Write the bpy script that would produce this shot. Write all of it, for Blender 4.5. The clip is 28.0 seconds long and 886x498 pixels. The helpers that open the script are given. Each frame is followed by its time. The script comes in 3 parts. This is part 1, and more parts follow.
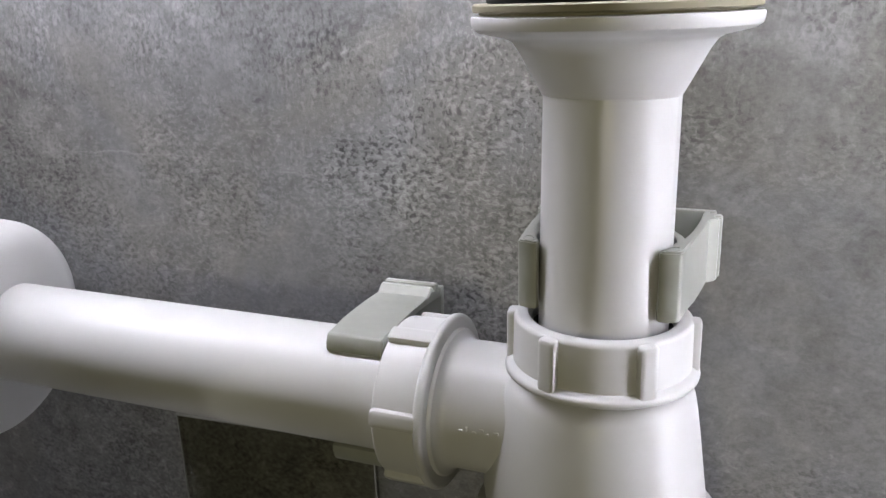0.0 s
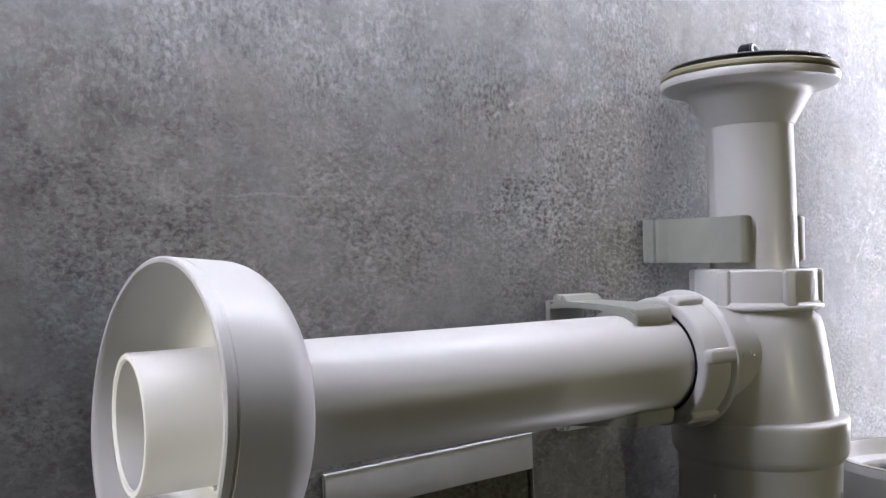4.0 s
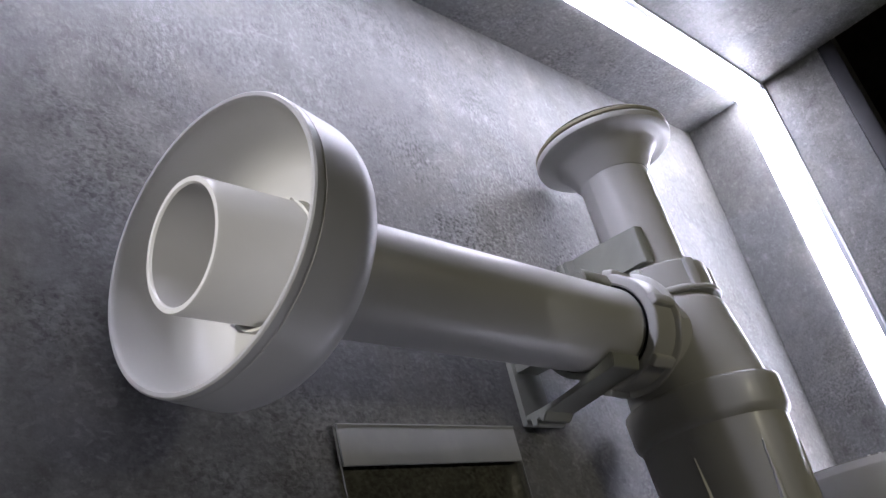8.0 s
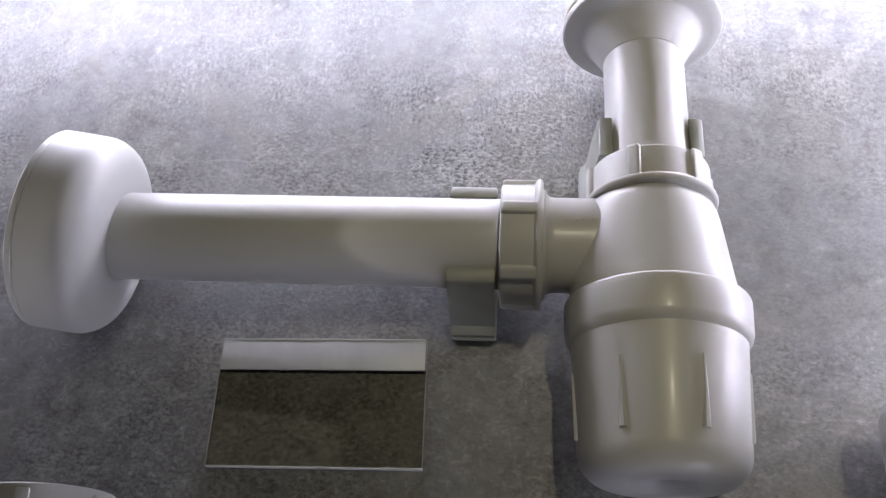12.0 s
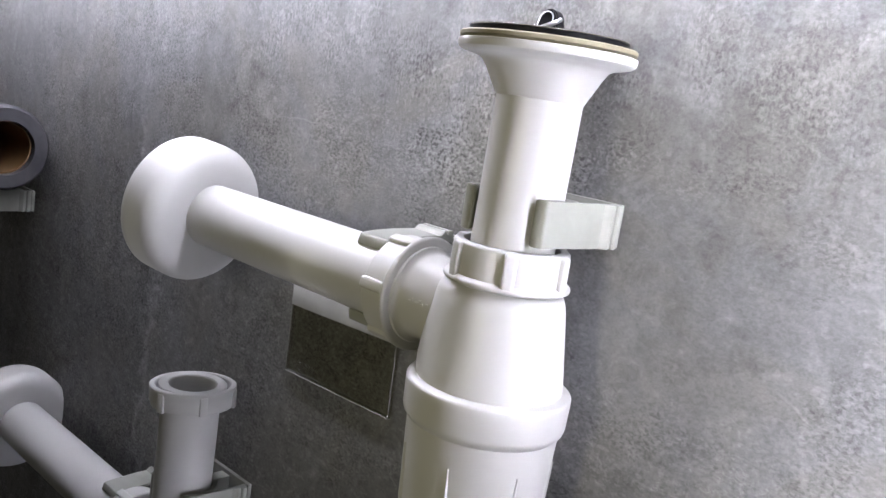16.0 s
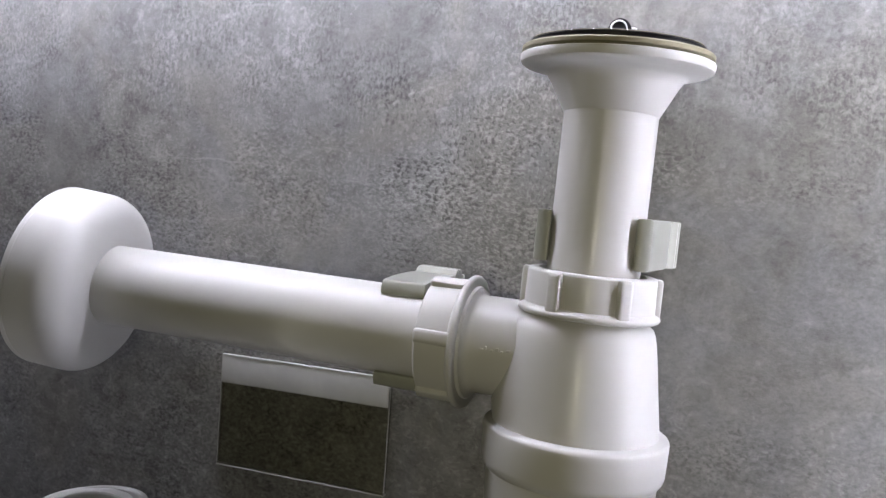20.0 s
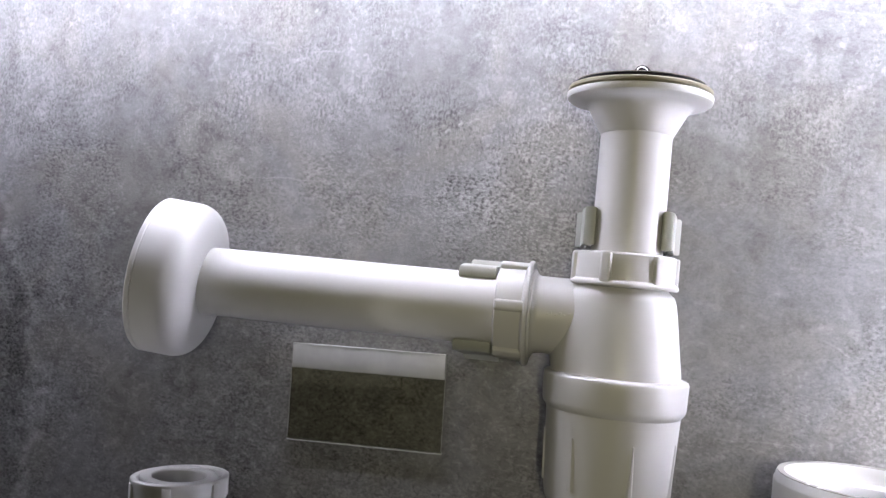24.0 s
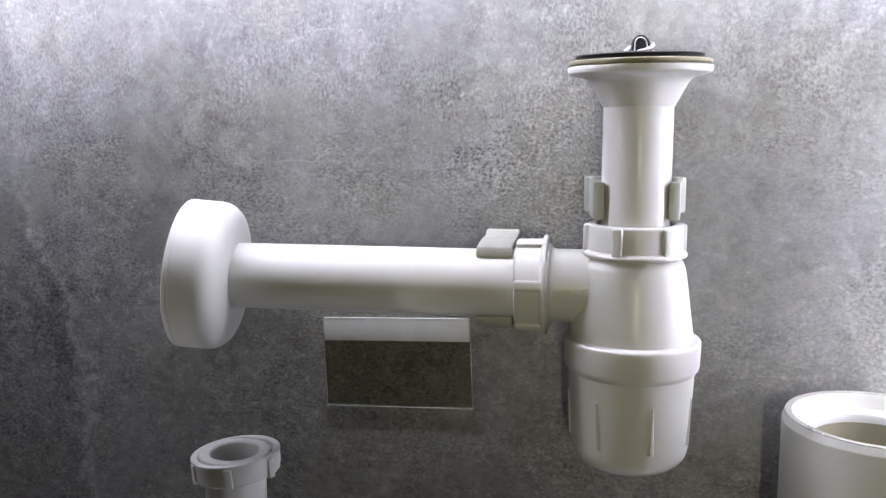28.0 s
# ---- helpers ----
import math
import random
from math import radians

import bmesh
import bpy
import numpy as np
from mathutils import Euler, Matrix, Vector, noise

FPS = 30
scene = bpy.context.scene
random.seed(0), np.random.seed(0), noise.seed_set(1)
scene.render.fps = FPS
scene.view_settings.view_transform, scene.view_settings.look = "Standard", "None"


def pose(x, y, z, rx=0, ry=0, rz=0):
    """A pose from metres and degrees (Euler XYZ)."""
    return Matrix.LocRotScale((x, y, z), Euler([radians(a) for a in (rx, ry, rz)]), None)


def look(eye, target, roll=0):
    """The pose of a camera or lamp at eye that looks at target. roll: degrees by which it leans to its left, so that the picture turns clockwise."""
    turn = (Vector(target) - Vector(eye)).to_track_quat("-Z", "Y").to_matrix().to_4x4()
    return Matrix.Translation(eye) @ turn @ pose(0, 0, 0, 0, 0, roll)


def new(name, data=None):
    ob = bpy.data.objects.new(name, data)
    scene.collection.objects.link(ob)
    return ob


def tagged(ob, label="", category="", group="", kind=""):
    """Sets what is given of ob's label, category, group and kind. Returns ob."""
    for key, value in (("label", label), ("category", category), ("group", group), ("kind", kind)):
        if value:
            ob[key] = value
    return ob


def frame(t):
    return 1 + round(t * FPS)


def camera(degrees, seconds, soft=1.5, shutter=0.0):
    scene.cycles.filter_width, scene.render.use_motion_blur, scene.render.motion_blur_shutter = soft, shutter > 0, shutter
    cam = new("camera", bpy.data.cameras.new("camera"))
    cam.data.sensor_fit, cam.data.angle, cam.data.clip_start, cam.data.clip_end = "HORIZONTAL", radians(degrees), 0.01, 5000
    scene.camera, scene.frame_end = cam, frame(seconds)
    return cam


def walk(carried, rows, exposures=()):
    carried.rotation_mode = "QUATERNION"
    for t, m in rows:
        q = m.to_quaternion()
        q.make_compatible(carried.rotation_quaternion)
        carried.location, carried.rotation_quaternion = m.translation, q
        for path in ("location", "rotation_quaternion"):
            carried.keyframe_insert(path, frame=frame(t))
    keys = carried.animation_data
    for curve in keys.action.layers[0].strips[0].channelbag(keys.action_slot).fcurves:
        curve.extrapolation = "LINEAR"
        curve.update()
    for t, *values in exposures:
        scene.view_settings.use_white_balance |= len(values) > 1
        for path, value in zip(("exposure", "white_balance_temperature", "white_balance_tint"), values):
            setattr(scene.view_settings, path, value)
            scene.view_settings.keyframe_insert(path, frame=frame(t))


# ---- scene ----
cam = camera(55.2, 28.0)
METRES, EYE, TILT, LEAN, TURN = 1.86, 1.5, 0.0, 0.0, 21.9
ROWS = [
    (0.0, 0.0, 0.0, 0.0, -0.34, -15.99, 1.2),
    (0.5, -0.0104, -0.0056, -0.0082, -2.95, -12.39, 0.12),
    (1.0, -0.027, -0.0045, -0.0096, -8.21, -9.19, -1.0),
    (1.5, -0.0523, -0.003, -0.0119, -16.04, -6.57, -0.83),
    (2.0, -0.0753, -0.0047, -0.0193, -25.24, -5.39, -0.09),
    (2.5, -0.1019, 0.0014, -0.0237, -30.85, -3.92, 0.34),
    (4.5, -0.1618, 0.076, -0.0409, -63.84, 3.24, 1.72),
    (5.0, -0.1712, 0.0886, -0.0511, -70.32, 8.14, 2.87),
    (5.5, -0.1748, 0.0945, -0.0619, -72.94, 13.2, 3.85),
    (6.0, -0.174, 0.0994, -0.0707, -75.01, 17.99, 4.94),
    (6.5, -0.17, 0.1075, -0.0799, -76.14, 20.7, 6.05),
    (7.0, -0.1662, 0.109, -0.0931, -75.25, 22.53, 8.37),
    (7.5, -0.1644, 0.1025, -0.1013, -72.51, 24.58, 11.12),
    (8.0, -0.164, 0.0916, -0.1078, -65.96, 27.82, 13.03),
    (8.5, -0.1623, 0.0744, -0.1153, -59.16, 30.71, 12.32),
    (9.0, -0.1557, 0.0519, -0.1271, -52.93, 32.7, 12.25),
    (9.5, -0.143, 0.0288, -0.1372, -47.6, 33.67, 11.34),
    (10.0, -0.1282, 0.0101, -0.1428, -41.36, 32.6, 8.29),
    (10.5, -0.1182, -0.0041, -0.1461, -33.72, 30.77, 4.2),
    (11.0, -0.0972, -0.0095, -0.149, -27.6, 29.66, 1.45),
    (11.5, -0.0705, -0.0124, -0.141, -21.7, 28.94, -1.46),
    (13.5, -0.0285, -0.0648, -0.079, -6.49, 9.59, -7.81),
    (14.0, -0.0032, -0.0768, -0.0647, 0.54, 4.21, -9.69),
    (14.5, 0.0306, -0.0724, -0.0476, 8.54, 1.94, -9.71),
    (15.0, 0.0495, -0.0533, -0.04, 15.22, -1.6, -9.04),
    (15.5, 0.0624, -0.0465, -0.0306, 18.88, -8.72, -8.66),
    (16.0, 0.0621, -0.0545, -0.0133, 21.08, -9.94, -8.68),
    (16.5, 0.0556, -0.0501, 0.0052, 19.23, -9.03, -7.94),
    (17.0, 0.0436, -0.0356, 0.0163, 14.62, -8.32, -6.27),
    (17.5, 0.0309, -0.0239, 0.0197, 10.47, -7.76, -6.14),
    (18.0, 0.0214, -0.0143, 0.0183, 7.13, -8.04, -5.93),
    (18.5, 0.0101, -0.0141, 0.0062, 2.85, -8.0, -6.0),
    (19.0, 0.0036, -0.0271, -0.0043, 1.51, -7.48, -6.31),
    (19.5, -0.0032, -0.0383, -0.0173, 0.44, -4.53, -6.12),
    (20.0, -0.0133, -0.0459, -0.0272, -2.28, -3.69, -5.62),
    (20.5, -0.0248, -0.0548, -0.0337, -6.84, -1.63, -3.19),
    (21.0, -0.0503, -0.0538, -0.0438, -10.52, 1.1, -2.28),
    (21.5, -0.0627, -0.0546, -0.0611, -13.13, 5.11, -0.74),
    (23.5, -0.0652, -0.079, -0.0643, -12.73, 4.72, -3.98),
    (24.0, -0.0578, -0.0832, -0.0463, -10.8, 1.61, -5.2),
    (24.5, -0.0505, -0.0824, -0.0374, -10.02, -4.3, -4.2),
    (25.0, -0.0549, -0.0835, -0.0299, -10.38, -4.31, -1.07),
    (25.5, -0.0591, -0.0903, -0.0262, -10.52, -3.91, 0.05),
    (26.0, -0.0626, -0.0949, -0.0208, -10.76, -4.55, 0.53),
    (26.5, -0.0646, -0.0961, -0.0181, -10.82, -5.59, 0.92),
    (27.0, -0.0658, -0.0928, -0.0195, -11.05, -6.2, 1.18),
    (27.5, -0.0629, -0.0943, -0.0149, -11.21, -6.84, 1.12),
    (28.0, -0.0647, -0.0884, -0.0133, -11.22, -8.64, 0.35),
]
walk(cam, [(t, pose(0, 0, EYE, TILT, LEAN, TURN) @ pose(METRES * x, METRES * y, METRES * z, 90 + pitch, roll, yaw)) for t, x, y, z, yaw, pitch, roll in ROWS],
     [(0.0, -0.15, 6550, 9), (1.0, 0.02, 6500, 10), (2.5, 0.07, 6500, 10), (5.0, -0.55, 6300, 12), (6.0, -0.52, 6250, 12), (7.0, -0.46, 6150, 13), (8.0, -0.58, 6150, 15), (9.0, -0.62, 6100, 16), (10.0, -0.42, 6150, 16), (10.5, -0.22, 6150, 16), (11.0, 0.25, 6250, 16), (14.0, 0.33, 6250, 15),
      (15.5, 0.34, 6400, 12), (17.0, 0.06, 6400, 11), (18.0, -0.42, 6450, 12), (20.0, -0.04, 6450, 11), (21.0, 0.0, 6450, 11), (24.0, 0.38, 6300, 14), (26.0, 0.3, 6350, 12), (28.0, 0.34, 6350, 11)])

# ---- world and light ----
world = bpy.data.worlds.new("world")
world.use_nodes = True
world.node_tree.nodes["Background"].inputs[0].default_value = (0.9, 0.95, 1.0, 1)
world.node_tree.nodes["Background"].inputs[1].default_value = 0.006
scene.world = world
LED = 56.0         # glow of the niche's light strip
FILL_WATTS = 1.55        # watts of the lamps added in front

# ---- main places, metres ----
WALL = 0.2248      # face of the niche's back panel
RIGHT = 0.174      # face of the niche's right panel
LEFT = -0.95
TOP = 1.603        # niche ceiling at the right panel
SLOPE = 0.056      # the ceiling sinks towards the left
FRONT = 0.127      # front edge of the right panel
AXIS = (-0.0359, 0.1905, 1.3995)   # where the trap's two axes meet


# ---- materials ----
def nodes(name):
    m = bpy.data.materials.new(name)
    m.use_nodes = True
    return m, m.node_tree.nodes, m.node_tree.links, m.node_tree.nodes["Principled BSDF"]


def coords(n, l, scale=(1, 1, 1)):
    tc = n.new("ShaderNodeTexCoord")
    mp = n.new("ShaderNodeMapping")
    mp.inputs["Scale"].default_value = scale
    l.new(tc.outputs["Object"], mp.inputs["Vector"])
    return mp.outputs[0]


def tex_noise(n, l, vec, scale, detail=4.0, rough=0.55, distort=0.0):
    t = n.new("ShaderNodeTexNoise")
    t.inputs["Scale"].default_value = scale
    t.inputs["Detail"].default_value = detail
    t.inputs["Roughness"].default_value = rough
    t.inputs["Distortion"].default_value = distort
    l.new(vec, t.inputs["Vector"])
    return t.outputs["Fac"]


def span(n, l, value, a, b, c=0.0, d=1.0):
    r = n.new("ShaderNodeMapRange")
    r.interpolation_type = "SMOOTHSTEP"
    for i, v in zip((1, 2, 3, 4), (a, b, c, d)):
        r.inputs[i].default_value = v
    l.new(value, r.inputs[0])
    return r.outputs[0]


def math_node(n, l, op, a, b):
    m = n.new("ShaderNodeMath")
    m.operation = op
    for i, v in enumerate((a, b)):
        if isinstance(v, (int, float)):
            m.inputs[i].default_value = v
        else:
            l.new(v, m.inputs[i])
    return m.outputs[0]


def tint(n, l, value, dark, light):
    mix = n.new("ShaderNodeMix")
    mix.data_type = "RGBA"
    mix.inputs[6].default_value = (*dark, 1)
    mix.inputs[7].default_value = (*light, 1)
    l.new(value, mix.inputs[0])
    return mix.outputs[2]


def relief(n, l, b, height, strength, distance):
    bp = n.new("ShaderNodeBump")
    bp.inputs["Strength"].default_value = strength
    bp.inputs["Distance"].default_value = distance
    l.new(height, bp.inputs["Height"])
    l.new(bp.outputs[0], b.inputs["Normal"])


def blend(n, l, a, b, fac):
    """a where fac is 0, b where it is 1."""
    return math_node(n, l, "ADD", math_node(n, l, "MULTIPLY", a, math_node(n, l, "SUBTRACT", 1.0, fac)), math_node(n, l, "MULTIPLY", b, fac))


def scratch(n, l, sep, wobble, cx, cz, half, lean, width, bow=0.0):
    """A thin light scuff round (cx, cz), leaning by degrees, bowed."""
    c, k = math.cos(radians(lean)), math.sin(radians(lean))
    dx, dz = math_node(n, l, "SUBTRACT", sep.outputs[0], cx), math_node(n, l, "SUBTRACT", sep.outputs[2], cz)
    u = math_node(n, l, "ADD", math_node(n, l, "MULTIPLY", dx, c), math_node(n, l, "MULTIPLY", dz, k))
    w = math_node(n, l, "SUBTRACT", math_node(n, l, "MULTIPLY", dz, c), math_node(n, l, "MULTIPLY", dx, k))
    w = math_node(n, l, "ADD", w, math_node(n, l, "MULTIPLY", math_node(n, l, "MULTIPLY", u, u), bow))
    w = math_node(n, l, "ADD", w, math_node(n, l, "MULTIPLY", math_node(n, l, "SUBTRACT", wobble, 0.5), 0.004))
    line = span(n, l, math_node(n, l, "ABSOLUTE", w, 0), width, width * 0.2)
    return math_node(n, l, "MULTIPLY", line, span(n, l, math_node(n, l, "ABSOLUTE", u, 0), half, half * 0.5))


def concrete():
    m, n, l, b = nodes("concrete_laminate")
    v = coords(n, l)
    flat = coords(n, l, (0.74, 1, 1))
    upright = coords(n, l, (1, 1, 0.70))
    tall = coords(n, l, (1, 1, 0.14))
    sep = n.new("ShaderNodeSeparateXYZ")
    l.new(v, sep.inputs[0])

    def off(value, gain):
        return math_node(n, l, "MULTIPLY", math_node(n, l, "SUBTRACT", value, 0.5), gain)

    def add(a, b):
        return math_node(n, l, "ADD", a, b)

    cloud = tex_noise(n, l, v, 7.0, 5, 0.6, 0.6)
    smudge = tex_noise(n, l, v, 26.0, 5, 0.6, 1.2)
    mottle = tex_noise(n, l, v, 85.0, 5, 0.68, 0.8)
    # short worm-like marks, lying low down and standing upright higher up
    high = span(n, l, add(sep.outputs[2], off(smudge, 0.12)), 1.455, 1.485)
    worms = blend(n, l, tex_noise(n, l, flat, 760.0, 2, 0.5, 0.5), tex_noise(n, l, upright, 760.0, 2, 0.5, 0.5), high)
    cover = add(tex_noise(n, l, v, 13.0, 5, 0.65, 0.6), span(n, l, sep.outputs[0], 0.03, -0.08, -0.03, 0.05))
    cover = span(n, l, cover, 0.42, 0.60, 0.14, 1.0)
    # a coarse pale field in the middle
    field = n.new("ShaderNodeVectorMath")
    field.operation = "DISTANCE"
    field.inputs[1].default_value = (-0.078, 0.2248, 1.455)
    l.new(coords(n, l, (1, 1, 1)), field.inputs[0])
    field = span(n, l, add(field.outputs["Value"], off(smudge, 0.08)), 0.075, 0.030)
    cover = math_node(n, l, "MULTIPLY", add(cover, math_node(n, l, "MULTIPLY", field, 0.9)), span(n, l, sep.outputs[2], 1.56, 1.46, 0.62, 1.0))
    patch = span(n, l, tex_noise(n, l, v, 31.0, 4, 0.6, 0.7), 0.38, 0.58, 0.35, 1.0)
    dark = math_node(n, l, "MULTIPLY", span(n, l, worms, 0.455, 0.395), math_node(n, l, "MULTIPLY", cover, patch))
    light = math_node(n, l, "MULTIPLY", span(n, l, worms, 0.54, 0.60), cover)
    # larger pale flecks, thickest at the right
    flecks = blend(n, l, tex_noise(n, l, flat, 380.0, 4, 0.65, 0.6), tex_noise(n, l, upright, 380.0, 4, 0.65, 0.6), high)
    crust = add(tex_noise(n, l, v, 18.0, 4, 0.6, 0.7), add(span(n, l, sep.outputs[0], 0.03, 0.11, 0.0, 0.11), span(n, l, sep.outputs[2], 1.39, 1.32, 0.0, 0.11)))
    fleck = math_node(n, l, "MULTIPLY", span(n, l, flecks, 0.54, 0.64), span(n, l, crust, 0.46, 0.62))
    # single pale chips
    cells = n.new("ShaderNodeTexVoronoi")
    cells.inputs["Scale"].default_value = 150.0
    l.new(v, cells.inputs["Vector"])
    pick = n.new("ShaderNodeSeparateColor")
    l.new(cells.outputs["Color"], pick.inputs[0])
    chip = add(cells.outputs["Distance"], off(tex_noise(n, l, v, 700.0, 2), 0.30))
    chip = math_node(n, l, "MULTIPLY", span(n, l, chip, 0.26, 0.12), span(n, l, pick.outputs[0], 0.80, 0.90))
    smoke = tex_noise(n, l, flat, 300.0, 6, 0.75, 0.4)
    grain = tex_noise(n, l, v, 1300.0, 3, 0.7)
    streak = tex_noise(n, l, tall, 60.0, 5, 0.62, 0.3)
    brushed = span(n, l, sep.outputs[2], 1.43, 1.53, 0.10, 0.30)
    s = add(math_node(n, l, "MULTIPLY", cloud, 0.46), 0.132)
    for value, gain in ((smudge, 0.27), (mottle, 0.31), (grain, 0.10), (smoke, 0.26)):
        s = add(s, off(value, gain))
    s = add(s, math_node(n, l, "MULTIPLY", math_node(n, l, "SUBTRACT", streak, 0.5), brushed))
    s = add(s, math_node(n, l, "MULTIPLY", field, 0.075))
    s = add(s, span(n, l, add(sep.outputs[0], off(cloud, 0.15)), -0.03, 0.04, 0.0, 0.045))
    s = math_node(n, l, "SUBTRACT", s, math_node(n, l, "MULTIPLY", math_node(n, l, "MULTIPLY", dark, field), 0.02))
    for value, gain in ((dark, -0.145), (light, 0.12), (fleck, 0.14), (chip, 0.13)):
        s = add(s, math_node(n, l, "MULTIPLY", value, gain))
    # a fine even speckle at the right
    speckle = add(tex_noise(n, l, flat, 900.0, 2, 0.5, 0.3), tex_noise(n, l, flat, 480.0, 3, 0.6, 0.5))
    speckle = math_node(n, l, "MULTIPLY", math_node(n, l, "SUBTRACT", speckle, 1.0), span(n, l, add(sep.outputs[0], off(smudge, 0.10)), -0.05, 0.05, 0.05, 0.23))
    s = add(s, speckle)
    # coarse peeled flakes and pits low down
    peel = tex_noise(n, l, flat, 230.0, 4, 0.62, 0.9)
    peel = math_node(n, l, "SUBTRACT", math_node(n, l, "MULTIPLY", span(n, l, peel, 0.55, 0.66), 0.11), math_node(n, l, "MULTIPLY", span(n, l, peel, 0.45, 0.35), 0.07))
    s = add(s, math_node(n, l, "MULTIPLY", peel, span(n, l, add(sep.outputs[2], off(smudge, 0.10)), 1.405, 1.335)))
    # pale trowelled wisps and dark clouds
    wisp = span(n, l, tex_noise(n, l, v, 42.0, 7, 0.62, 2.2), 0.53, 0.66)
    murk = span(n, l, tex_noise(n, l, flat, 33.0, 7, 0.66, 1.4), 0.46, 0.34)
    s = add(s, math_node(n, l, "MULTIPLY", wisp, 0.085))
    s = math_node(n, l, "SUBTRACT", s, math_node(n, l, "MULTIPLY", murk, 0.075))
    # fine scuffs
    scuffs = [(-0.193, 1.521, 0.010, 6, 0.0008, 0), (-0.20, 1.503, 0.006, 60, 0.0007, 0), (0.004, 1.556, 0.030, -7, 0.0004, 0), (0.040, 1.549, 0.035, -3, 0.0004, 0), (-0.190, 1.4548, 0.062, -1, 0.0005, 0.9), (-0.138, 1.4505, 0.016, -9, 0.0005, 2.0),
              (0.035, 1.372, 0.022, 4, 0.0006, 0), (0.030, 1.350, 0.030, 2, 0.0005, 0), (-0.115, 1.490, 0.012, 18, 0.0008, 4), (0.095, 1.440, 0.030, 55, 0.0011, 2), (0.062, 1.395, 0.012, -28, 0.0007, 0), (-0.06, 1.52, 0.010, 80, 0.0006, 0)]
    wobble = tex_noise(n, l, v, 90.0, 3)
    broken = span(n, l, tex_noise(n, l, v, 420.0, 3, 0.6), 0.36, 0.54, 0.15, 1.0)
    marks = 0.0
    for row in scuffs:
        marks = add(marks, scratch(n, l, sep, wobble, *row))
    s = add(s, math_node(n, l, "MULTIPLY", math_node(n, l, "MULTIPLY", marks, broken), 0.12))
    # a darker field at the left with a pale wandering border
    edge = add(sep.outputs[0], span(n, l, sep.outputs[2], 1.35, 1.45, 0.0, 0.036))
    edge = add(edge, off(tex_noise(n, l, v, 34.0, 4, 0.6, 0.5), 0.045))
    s = math_node(n, l, "SUBTRACT", s, math_node(n, l, "MULTIPLY", span(n, l, edge, -0.338, -0.350, 0.0, 0.09), span(n, l, sep.outputs[2], 1.50, 1.42)))
    rim = span(n, l, math_node(n, l, "ABSOLUTE", add(edge, 0.341), 0), 0.0055, 0.0004)
    rim = math_node(n, l, "MULTIPLY", rim, span(n, l, smoke, 0.36, 0.56, 0.15, 1.0))
    s = add(s, math_node(n, l, "MULTIPLY", math_node(n, l, "MULTIPLY", rim, span(n, l, sep.outputs[2], 1.47, 1.41)), 0.20))
    warm = tint(n, l, s, (0.0170, 0.0160, 0.0140), (0.358, 0.352, 0.332))
    cool = tint(n, l, s, (0.0160, 0.0160, 0.0158), (0.350, 0.352, 0.350))
    hue = n.new("ShaderNodeMix")
    hue.data_type = "RGBA"
    l.new(span(n, l, tex_noise(n, l, v, 16.0, 4, 0.6, 0.8), 0.40, 0.60), hue.inputs[0])
    l.new(warm, hue.inputs[6])
    l.new(cool, hue.inputs[7])
    l.new(hue.outputs[2], b.inputs["Base Color"])
    l.new(span(n, l, smudge, 0.3, 0.7, 0.42, 0.62), b.inputs["Roughness"])
    b.inputs["Specular IOR Level"].default_value = 0.35
    height = add(math_node(n, l, "MULTIPLY", worms, cover), math_node(n, l, "MULTIPLY", add(grain, smoke), 0.4))
    relief(n, l, b, height, 0.30, 0.0006)
    return m


def plastic(name, dark, light, rough=0.28, spec=0.5, coat=0.0):
    m, n, l, b = nodes(name)
    v = coords(n, l)
    stain = tex_noise(n, l, v, 40.0, 4, 0.6, 0.5)
    fine = tex_noise(n, l, v, 900.0, 3, 0.6)
    l.new(tint(n, l, span(n, l, stain, 0.3, 0.7), dark, light), b.inputs["Base Color"])
    l.new(span(n, l, stain, 0.25, 0.75, rough - 0.02, rough + 0.03), b.inputs["Roughness"])
    b.inputs["Specular IOR Level"].default_value = spec
    b.inputs["Coat Weight"].default_value = coat
    b.inputs["Coat Roughness"].default_value = 0.14
    relief(n, l, b, fine, 0.05, 0.0003)
    return m


def metal(name, colour, rough):
    m, n, l, b = nodes(name)
    b.inputs["Metallic"].default_value = 1.0
    b.inputs["Base Color"].default_value = (*colour, 1)
    l.new(span(n, l, tex_noise(n, l, coords(n, l, (1, 1, 0.2)), 900.0, 3), 0.3, 0.7, rough * 0.96, rough * 1.06), b.inputs["Roughness"])
    return m


def glow(name, colour, strength):
    m, n, l, b = nodes(name)
    b.inputs["Base Color"].default_value = (0.8, 0.8, 0.8, 1)
    b.inputs["Emission Color"].default_value = (*colour, 1)
    b.inputs["Emission Strength"].default_value = strength
    return m


def clear_sheet(name, through_tint):
    m, n, l, b = nodes(name)
    n.remove(b)
    clear = n.new("ShaderNodeBsdfTransparent")
    clear.inputs[0].default_value = (*through_tint, 1)
    shine = n.new("ShaderNodeBsdfGlossy")
    shine.inputs["Roughness"].default_value = 0.04
    fres = n.new("ShaderNodeFresnel")
    fres.inputs[0].default_value = 1.49
    mix = n.new("ShaderNodeMixShader")
    l.new(fres.outputs[0], mix.inputs[0])
    l.new(clear.outputs[0], mix.inputs[1])
    l.new(shine.outputs[0], mix.inputs[2])
    l.new(mix.outputs[0], n["Material Output"].inputs[0])
    return m


